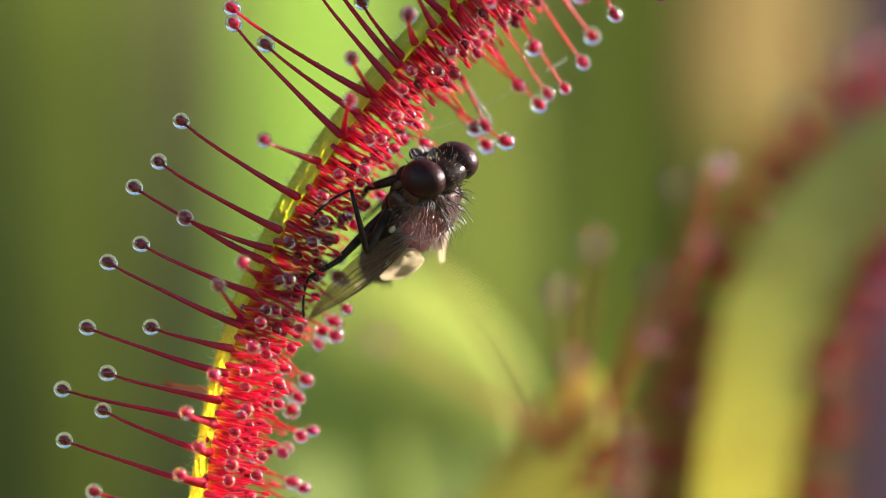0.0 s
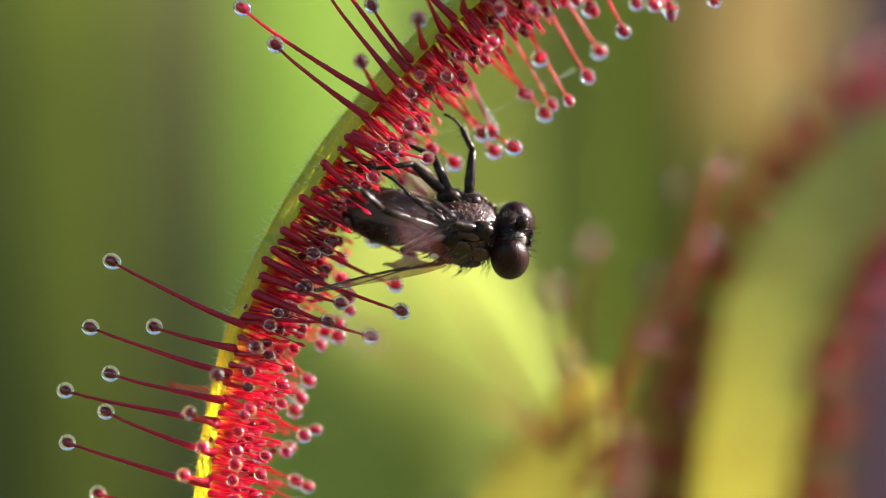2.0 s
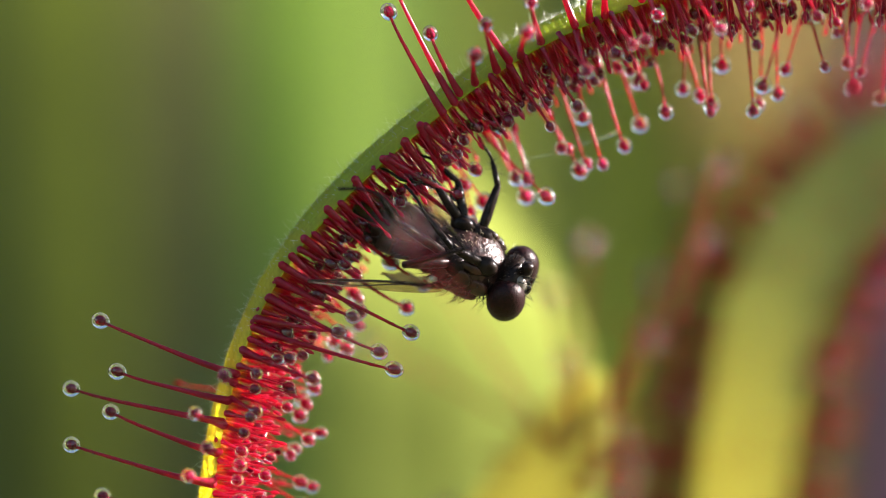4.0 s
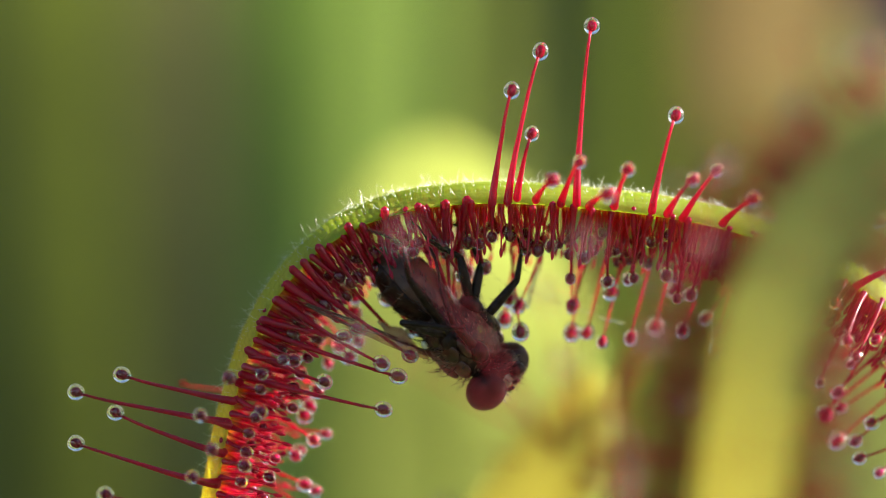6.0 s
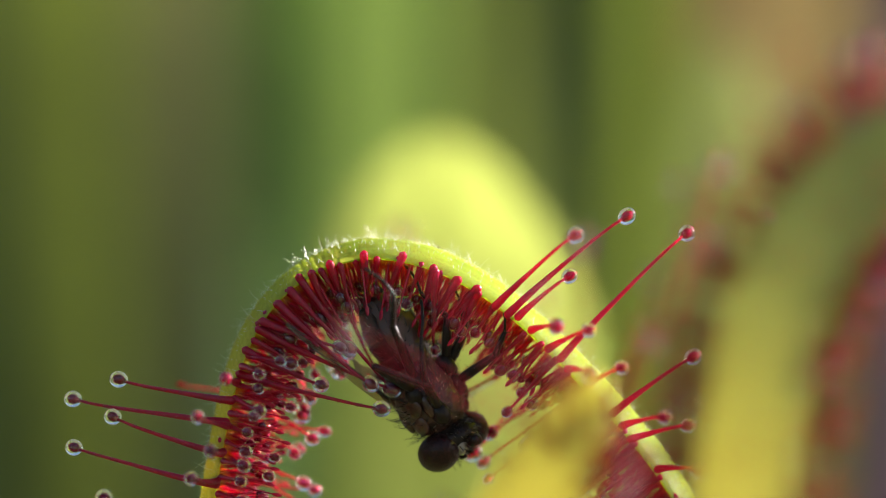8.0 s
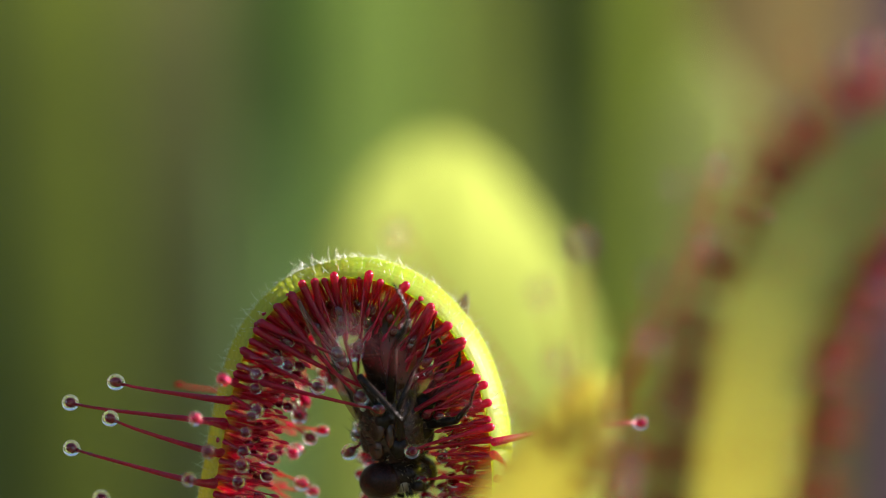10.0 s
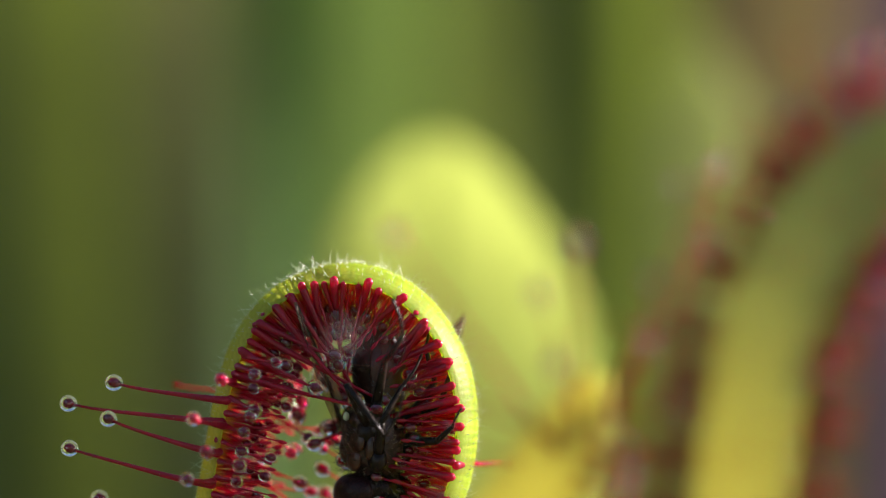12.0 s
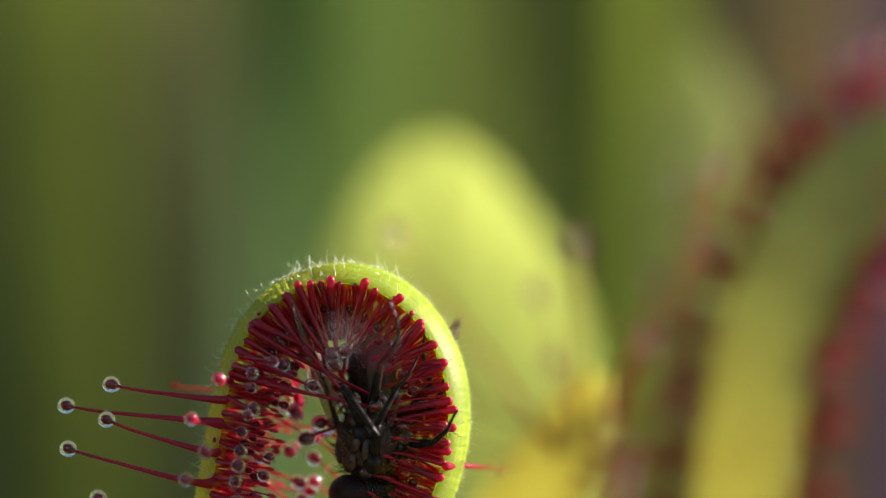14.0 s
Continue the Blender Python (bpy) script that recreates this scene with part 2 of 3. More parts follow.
def trapping_leaf():
    leaf = thing("sundew_leaf", "yellow-green sundew leaf with red tentacles curling round a fly", "leaf")
    rnd = random.Random(3)
    ys = [NEAR + (FAR - NEAR) * k / 12 for k in range(13)]
    hair_meshes = []
    for v in range(5):
        bm = bmesh.new()
        for h in range(20):
            y = rnd.uniform(-1.2, 0.6)
            z = rnd.uniform(0, STEP * 2)
            base = Vector((section(y, 9) - 0.02, y, z))
            d = Vector((-1, rnd.uniform(-0.4, 0.4), rnd.uniform(-0.9, 0.5))).normalized()
            ln = rnd.choice((0.05, 0.07, 0.08, 0.1, 0.12, 0.16, 0.22, 0.34, 0.46) if h % 3 else (0.05, 0.08, 0.1))
            bend = Vector((0, 0, rnd.uniform(-0.3, 0.3))) * ln
            tube(bm, [base, base + d * ln * 0.5, base + d * ln + bend], [0.009, 0.007, 0.003], 3, False)
        hair_meshes.append(data_of(bm, PALE_HAIR))
    tufts = []
    for v in range(7):
        bm = bmesh.new()
        for h in range(5):
            y = rnd.uniform(NEAR + 0.1, FAR - 0.1)
            ln = rnd.uniform(0.8, 2.0)
            b = Vector((section(y, 9) + 0.25, y, rnd.uniform(0, STEP)))
            d = Vector((1, rnd.uniform(-0.25, 0.25), rnd.uniform(-0.25, 0.25))).normalized()
            e = b + d * ln
            tube(bm, [b, b + d * ln * 0.5, e], [0.055, 0.033, 0.022], 6, False)
            tube(bm, [e - d * 0.1, e, e + d * 0.12, e + d * 0.22], [0.025, 0.06, 0.062, 0.025], 7)
        tufts.append(data_of(bm, TUFT_STALK))
    for i in range(-12, COUNT):
        w = half_width(i * STEP)
        w2 = half_width((i + 1) * STEP)
        bm = bmesh.new()
        rows = []
        for z, k, nest in ((-0.06, w, 0.03), (STEP * 0.5, (w + w2) / 2, 0.0), (STEP + 0.01, w2, 0.0)):
            outer = []
            inner = []
            for y in ys:
                yy = 0.15 + (y - 0.15) * k
                x = section(yy, i * STEP + z)
                # ribs along the back: a vein at the middle and a rolled margin
                rib = 0.05 * math.exp(-((y + 0.45) / 0.16) ** 2) + 0.03 * math.exp(-((y - 0.5) / 0.2) ** 2)
                thick = 0.30 - 0.10 * abs(y - 0.15) / 2
                edge = math.sqrt(max(0.0, 1 - abs((y - 0.175) / 1.45) ** 6))
                outer.append(bm.verts.new((x - rib - thick * 0.5 * edge + 0.15 + nest, yy, z)))
                inner.append(bm.verts.new((x + thick * 0.5 * edge + 0.15 - 0.5 * nest, yy, z)))
            rows.append((outer, inner))
        for (o1, n1), (o2, n2) in zip(rows, rows[1:]):
            for k in range(12):
                bm.faces.new((o1[k], o2[k], o2[k + 1], o1[k + 1]))
                bm.faces.new((n1[k + 1], n2[k + 1], n2[k], n1[k])).material_index = 1
            bm.faces.new((o1[0], n1[0], n2[0], o2[0]))
            bm.faces.new((o1[12], o2[12], n2[12], n1[12]))
        seg = part("blade_piece", bm, LAMINAS[min(max(int((i * STEP - 3) / 1.6), 0), 4)], leaf)
        seg.data.materials.append(FACE)
        MOVES.append((seg, [(t, leaf_pose(i * STEP, t)) for t in STEPS]))
        if i * STEP < 33:
            tagged(part("tentacle_tuft", tufts[(i * 3) % 7], None, seg), kind="stuff")
        if i % 2 == 0 and i * STEP < 30:
            tagged(part("hair_fringe", hair_meshes[(i // 2) % 5], None, seg), kind="stuff")
    # the stalk of the leaf, down to the moss
    bm = bmesh.new()
    tube(bm, [(-12.5, 1.2, GROUND - 2), (-11.6, 1.2, -38), (-10.0, 1.15, -26), (-8.6, 1.15, -14), (-7.9, 1.15, -10.6)],
         [0.9, 0.85, 0.8, 0.75, 0.6], 12)
    part("leaf_stalk", bm, LAMINA, leaf)
    return leaf


# ---- tentacles ----
def stalk_mesh(length, thick, bend, seed, skin_of):
    """A tapered stalk along z from the root, bowed towards x."""
    rnd = random.Random(seed)
    bm = bmesh.new()
    n = 9
    pts, radii = [], []
    wob = rnd.uniform(-1, 1)
    for k in range(n):
        u = k / (n - 1)
        pts.append((bend * length * (u * u - 0.25 * u) + 0.012 * length * math.sin(5 * u + wob) * u,
                    0.01 * length * math.sin(4 * u + 2 * wob), length * u))
        radii.append(thick * (1.0 - 0.72 * u ** 0.6) * (1 + 0.05 * math.sin(9 * u + wob)))
    tube(bm, [(0, 0, -0.75 * thick), (0, 0, -0.45 * thick)] + pts, [0.5 * thick, 0.86 * thick] + radii, 9)
    beading = bmesh.new()
    for k in range(int(16 * length)):
        u = rnd.uniform(0.05, 0.97)
        i = min(int(u * (n - 1)), n - 2)
        f = u * (n - 1) - i
        c = Vector(pts[i]).lerp(Vector(pts[i + 1]), f)
        a = rnd.uniform(0, 6.283)
        w = (1 - f) * radii[i] + f * radii[i + 1]
        q = rnd.choice((0.014, 0.020, 0.027, 0.036))
        bmesh.ops.create_icosphere(beading, subdivisions=1, radius=q,
                                   matrix=Matrix.Translation(c + Vector((math.cos(a), math.sin(a), 0)) * (w - 0.3 * q)))
    return data_of(bm, skin_of), Vector(pts[-1]), data_of(beading, DEW)


STALKS = {}
GLANDS = [data_of(ellipsoid((0, 0, 0), (0.112, 0.112, 0.14 + 0.02 * k), 10, 8), GLAND) for k in range(3)]
DROPS = [data_of(ellipsoid((0, 0, 0), (0.265, 0.265, 0.28 + 0.015 * k), 16, 12), DEW) for k in range(3)]


def tentacle(parent, length, thick=0.13, bend=0.1, drop=1.0, beads=False, skin_of=None, name="tentacle"):
    skin_of = skin_of or STALK
    key = (round(length * 4) / 4, round(thick * 50) / 50, round(bend * 10) / 10, skin_of.name)
    if key not in STALKS:
        STALKS[key] = stalk_mesh(key[0], key[1], key[2], len(STALKS), skin_of)
    me, tip, beading = STALKS[key]
    ob = part(name, me, None, parent)
    k = random.randrange(3)
    g = part("gland", GLANDS[k], None, ob)
    gs = 0.5 + 0.5 * drop if drop else 0.8
    g.matrix_basis = Matrix.Translation((tip + Vector((bend * 0.3, 0, 0.1 * gs))) * MM) @ Matrix.Rotation(bend, 4, "Y") @ Matrix.Diagonal((gs, gs, gs, 1))
    if drop > 0:
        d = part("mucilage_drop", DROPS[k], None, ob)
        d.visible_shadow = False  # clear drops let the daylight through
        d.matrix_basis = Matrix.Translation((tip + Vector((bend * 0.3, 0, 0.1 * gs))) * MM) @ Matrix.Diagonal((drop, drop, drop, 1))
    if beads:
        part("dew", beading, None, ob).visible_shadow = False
    return ob


OUT = Matrix.Rotation(radians(-90), 4, "Y")  # turns z to -x: away from the prey


def rooted(base, tilt, swing, twist=0.0):
    """A tentacle's pose on the leaf: swing 0 points out behind, 90 to the near side, 180 to the prey."""
    return (Matrix.Translation(Vector(base) * MM) @ Matrix.Rotation(radians(swing), 4, "Z")
            @ Matrix.Rotation(radians(tilt), 4, "Y") @ OUT @ Matrix.Rotation(radians(twist), 4, "Z"))


def keyed(ob, s, base, tilt, swing0, swing1, start, end, twist=0.0, tilt1=None):
    """The tentacle rides on the leaf and folds in between start and end."""
    times = set(STEPS)
    if abs(swing1 - swing0) > 1:
        times |= {min(max(start + (end - start) * k / 5, 0.0), 14.0) for k in range(6)}
    tilt1 = tilt if tilt1 is None else tilt1
    rows = []
    last = -1.0
    for t in sorted(times):
        if t - last < 0.04:
            continue
        last = t
        f = ease((t - start) / max(end - start, 0.01))
        rows.append((t, leaf_pose(s, t) @ rooted(base, tilt + (tilt1 - tilt) * f, swing0 + (swing1 - swing0) * f, twist)))
    if rows[-1][0] < 14.0:
        rows.append((14.0, leaf_pose(s, 14.0) @ rooted(base, tilt1 if end <= 14 else tilt, swing1 if end <= 14 else swing0, twist)))
    MOVES.append((ob, rows))


# place along the leaf, length, lean forwards, swing at first, seconds of folding from and to
LONG_LOW = [
    (0.5, 4.3, 9, 5, 99, 99), (1.5, 3.3, 12, 8, 99, 99), (2.5, 4.5, 1, 5, 99, 99), (3.2, 3.3, 1, 5, 99, 99),
    (-0.5, 3.2, 6, 20, 99, 99), (0.6, 1.5, 5, 68, 99, 99), (1.55, 1.4, 5, 80, 99, 99), (2.4, 1.7, 8, 64, 99, 99),
    (3.85, 1.4, 5, 80, 99, 99), (4.1, 4.4, 3, 0, 5.3, 6.05), (4.9, 2.4, -2, 10, 2.9, 4.3),
    (5.7, 4.4, 6, 0, 2.1, 2.95), (6.0, 2.2, 15, 68, 0.6, 1.6), (6.8, 3.5, 1, 0, 0.6, 1.4),
    (7.4, 2.2, 4, 78, 0.2, 1.0), (7.9, 4.2, 4, 0, 0.9, 1.9)]
LONG_MID = [
    (8.3, 2.5, -6, 10, 0.6, 1.5),
    (9.0, 4.1, 1, 0, 0.2, 1.0), (10.2, 4.0, 2, 0, 0.0, 0.9), (11.5, 2.2, -9, 20, -0.2, 0.6),
    (12.6, 4.6, 10, 0, 0.6, 1.9), (12.7, 2.2, 20, 80, 0.5, 1.4), (13.5, 3.3, -2, 5, 2.0, 3.7),
    (14.2, 4.9, -8, 0, 2.1, 3.7), (14.3, 2.0, 8, 60, 2.8, 4.0), (15.0, 3.3, 9, 0, 7.7, 9.2),
    (15.5, 4.6, 10, 0, 8.3, 9.9), (15.8, 1.75, 9, 12, 8.0, 9.4), (16.4, 2.4, 8, 75, 8.6, 9.8)]
LONG_HIGH = [
    (17.2, 2.2, 8, 58, 9.2, 10.4), (17.7, 5.2, -1, 0, 8.2, 12.0), (18.1, 3.4, 6, 82, 10.6, 12.3),
    (18.9, 2.0, 4, 60, 10.3, 11.8), (20.1, 2.9, 5, 5, 99, 99), (20.6, 2.2, 10, 62, 10.8, 13.0),
    (21.1, 2.0, 16, 45, 99, 99), (22.4, 2.6, 10, 70, 99, 99), (23.6, 2.2, 5, 95, 99, 99), (25.2, 2.4, 36, 30, 99, 99),
    (27.2, 2.6, 20, 45, 99, 99)]


def near_margin(leaf):
    random.seed(21)
    for s, ln, tilt, swing, a, b in LONG_LOW + LONG_MID + LONG_HIGH:
        stays = s < 4
        ob = tentacle(leaf, ln + 0.2, 0.14, 0.1, 1.0 if ln > 2.3 else 0.9, True)
        # those over the fly bend down to it, the lower ones lie across
        end = 180 + random.uniform(-4, 6) if s < 8 else 204 + random.uniform(-10, 16)
        if s == 17.7:
            end = -70
        y = NEAR - 0.06
        root = (section(y, s) + (random.uniform(0.04, 0.18) if s < 7 else random.uniform(-0.14, 0.14)), y, 0)
        if stays:
            # the lowest ones stay out and sink a little
            keyed(ob, s, root, tilt - 3, swing, swing, 1.0, 11.0, random.uniform(-20, 20), tilt - 8)
        else:
            keyed(ob, s, root, tilt - 3, swing, end, a, b, random.uniform(-20, 20))
    # the close row behind them, already leaning in
    s = -2.8
    while s < 34:
        y = NEAR + random.uniform(-0.05, 0.2)
        fold = 0.3 + 0.35 * abs(s - 10) + random.uniform(-0.3, 0.3)
        if s < 5:
            fold = 99
        ln = random.uniform(0.9, 1.35) if s < 17 else random.uniform(1.3, 2.8)
        ob = tentacle(leaf, ln, 0.12, 0.1, random.choice((0.7, 0.8, 0.9)), True)
        s0 = random.uniform(110, 150)
        keyed(ob, s, (section(y, s) + random.uniform(0.14, 0.26), y, 0), random.uniform(-8, 8), s0, (180 if s < 6 else 200) + random.uniform(-10, 14), fold, fold + 1.2,
              random.uniform(0, 360))
        s += random.uniform(0.4, 0.62) if s < 7 else random.uniform(0.5, 0.85)


def leaf_face(leaf):
    random.seed(22)
    # short tentacles all over the upper face
    for i in range(298):
        s = -2.8 + 36.8 * ((i * 0.6180339) % 1.0)
        y = random.uniform(NEAR + 0.4, FAR - 0.3)
        ln = random.uniform(0.9, 2.0)
        swing = 180 - 4 * y + random.uniform(-12, 12)
        ob = tentacle(leaf, ln, 0.075, 0.06, random.choice((0.5, 0.6, 0.68, 0.75)), True, FACE_STALK)
        keyed(ob, s, (section(y, s) + 0.2, y, 0), random.uniform(-14, 14), swing, swing, 0, 0,
              random.uniform(0, 360))
    # the far margin's longer ones
    s = -2.8
    while s < 34:
        y = FAR - 0.1
        ln = random.uniform(2.0, 3.2) if s < 14 else random.uniform(2.4, 4.4)
        ob = tentacle(leaf, ln, 0.10, 0.08, random.choice((0.75, 0.85, 0.95, 1.1)), True)
        swing = random.uniform(160, 182)
        keyed(ob, s, (section(y, s) + 0.1, y, 0), random.uniform(-22, 6), swing, swing, 0, 0, random.uniform(0, 360))
        s += random.uniform(0.35, 0.7)
    for s in (3.4,):
        ob = tentacle(leaf, 2.0, 0.06, 0.1, 0.0)
        keyed(ob, s, (section(FAR, s), FAR, 0), -12, -30, -30, 0, 0)


def slime(leaf):
    """Threads of mucilage drawn out between the tentacles, and a thick sleeve of it on one stalk."""
    rnd = random.Random(5)

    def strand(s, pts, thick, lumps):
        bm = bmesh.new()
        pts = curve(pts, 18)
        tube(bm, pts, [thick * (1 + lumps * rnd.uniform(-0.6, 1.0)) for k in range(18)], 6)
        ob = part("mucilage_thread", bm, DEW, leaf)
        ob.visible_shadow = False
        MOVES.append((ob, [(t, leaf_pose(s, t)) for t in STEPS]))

    strand(18, [(3.2, 1.2, -1.6), (3.55, 1.2, -0.4), (3.85, 1.2, 0.9)], 0.013, 0.5)
    strand(18, [(3.85, 1.2, 0.9), (3.95, 1.2, 1.3), (4.0, 1.2, 1.66)], 0.045, 0.6)
    strand(18, [(2.17, 1.2, -1.22), (3.0, 1.22, -1.35), (3.77, 1.2, -1.5)], 0.075, 0.5)
    strand(17, [(2.3, 0.9, -2.4), (2.9, 1.0, -1.6), (3.3, 1.2, -0.7)], 0.010, 0.4)
    strand(20, [(2.0, 1.0, -0.6), (2.6, 1.2, 0.3), (3.0, 1.2, 1.2)], 0.010, 0.4)
    strand(6, [(2.4, 1.3, -1.2), (2.9, 1.4, -0.2), (2.6, 1.3, 0.9)], 0.012, 0.5)


# ---- the fly ----
def fly_leg(fly, pts, name, sway=0):
    bm = bmesh.new()
    a, b, c, d = [Vector(p) for p in pts]
    radii = [0.14, 0.17, 0.15, 0.11]
    tube(bm, [a, a.lerp(b, 0.35), a.lerp(b, 0.7), b], radii, 8)
    leg = part(name, bm, CHITIN, fly)
    part("coxa", ellipsoid(a.lerp(b, 0.02) + Vector((0.05, 0, 0.05)), (0.42, 0.3, 0.36), 12, 8), CHITIN, leg)
    bm = bmesh.new()
    tube(bm, [b, b.lerp(c, 0.3), b.lerp(c, 0.7), c], [0.10, 0.10, 0.085, 0.06], 8)
    part("tibia", bm, CHITIN, leg)
    bm = bmesh.new()
    pts, rad = [], []
    for k in range(11):
        pts.append(c.lerp(d, k / 10) + Vector((0, 0, -0.12 * math.sin(math.pi * k / 10))))
        rad.append(0.055 if k % 2 else 0.038)
    tube(bm, pts, rad, 6)
    part("tarsus", bm, CHITIN, leg)
    if sway:
        # the leg is pressed in against the body as the leaf closes
        o = Matrix.Translation(a * MM)
        times = ((0, 0.0), (5.0, 0.0), (7.5, 0.3), (10.3, 1.0), (14, 1.0)) if sway > 0 else ((0, 0.0), (0.3, 0.1), (0.55, 0.7), (0.9, 1.0), (14, 1.0))
        MOVES.append((leg, [(t, o @ Matrix.Rotation(radians(-0.5 * min(sway, 0) * f), 4, "Z") @ Matrix.Rotation(radians(sway * f), 4, "X") @ o.inverted()) for t, f in times]))
    bm = bmesh.new()
    rnd = random.Random(len(name) + int(a.x * 100))
    for p, q in ((a, b), (b, c)):
        for k in range(22):
            o = p.lerp(q, rnd.uniform(0.15, 0.98))
            ax = (q - p).normalized()
            dr = (ax * 0.5 + Vector((rnd.uniform(-1, 1), rnd.uniform(-1, 1), rnd.uniform(-1, 1)))).normalized()
            tube(bm, [o, o + dr * rnd.uniform(0.2, 0.42)], [0.014, 0.003], 4, False)
    part("bristle_coat", bm, HAIR, leg)


def fly_wing(fly, side):
    root = Vector((-0.45, side * 0.9, 0.72))
    axis = Vector((-0.88, side * (0.46 if side > 0 else 0.62), -0.12)).normalized()
    chord = Vector((-0.1, -side * 0.75, 0.65)).normalized()
    chord = (chord - axis * chord.dot(axis)).normalized()
    nrm = axis.cross(chord).normalized()
    bm = bmesh.new()
    n = 22

    def edge(u):
        lead = 0.35 * math.sin(math.pi * min(u * 1.1, 1)) ** 0.8
        trail = -0.75 * (math.sin(math.pi * (0.06 + 0.94 * u) ** 0.75)) ** 0.7
        return lead, trail

    def place(u, v):
        lead, trail = edge(u)
        c = lead + (trail - lead) * v
        wave = 0.06 * math.sin(7 * v + 3 * u) + 0.25 * u * u
        return root + axis * (4.4 * u) + chord * c + nrm * wave

    grid = [[bm.verts.new(place(i / n, j / 7) + nrm * h) for j in range(8)] for h in (0.006, -0.006) for i in range(n + 1)]
    for layer in (0, n + 1):
        for i in range(n):
            for j in range(7):
                bm.faces.new((grid[layer + i][j], grid[layer + i + 1][j], grid[layer + i + 1][j + 1], grid[layer + i][j + 1]))
    wing = part("wing", bm, WING, fly, "clear smoky membrane wing with dark veins")
    for vs in ((0.02, 0.03), (0.1, 0.16), (0.2, 0.36), (0.3, 0.58), (0.45, 0.85)):
        bm = bmesh.new()
        tube(bm, [place(0.02 + 0.94 * k / 12, vs[0] + (vs[1] - vs[0]) * k / 12) for k in range(13)],
             [(0.06 if vs[0] < 0.05 else 0.028) * (1 - 0.6 * k / 12) for k in range(13)], 5)
        part("vein", bm, VEIN, wing)
    # the pale flap at the foot of the wing
    bm = ellipsoid((0, 0, 0), (0.8, 0.55, 0.02), 20, 10, None,
                   lambda c: Vector((c.x, c.y * (1 - 0.3 * c.x), c.z + 3.0 * math.sin(5 * c.x) + 2.0 * math.sin(6 * c.y))))
    bm.transform(Matrix((axis, chord, nrm)).transposed().to_4x4())
    bm.transform(Matrix.Translation(root + axis * 1.0 + chord * 0.6))
    part("wing_lobe", bm, LOBE, wing, "pale wrinkled flap at the foot of the wing")


def bristles(fly, name, centre, radii, count, lo, hi, lean, keep, seed, material=None, thick=0.02):
    rnd = random.Random(seed)
    bm = bmesh.new()
    made = 0
    while made < count:
        d = Vector((rnd.gauss(0, 1), rnd.gauss(0, 1), rnd.gauss(0, 1))).normalized()
        if not keep(d):
            continue
        o = Vector(centre) + Vector((d.x * radii[0], d.y * radii[1], d.z * radii[2])) * 0.97
        ln = rnd.uniform(lo, hi)
        e = (d + Vector(lean)).normalized()
        tube(bm, [o, o + (d * 0.6 + e * 0.4) * ln * 0.5, o + e * ln], [thick, thick * 0.7, 0.003], 4, False)
        made += 1
    part(name, bm, material or HAIR, fly)


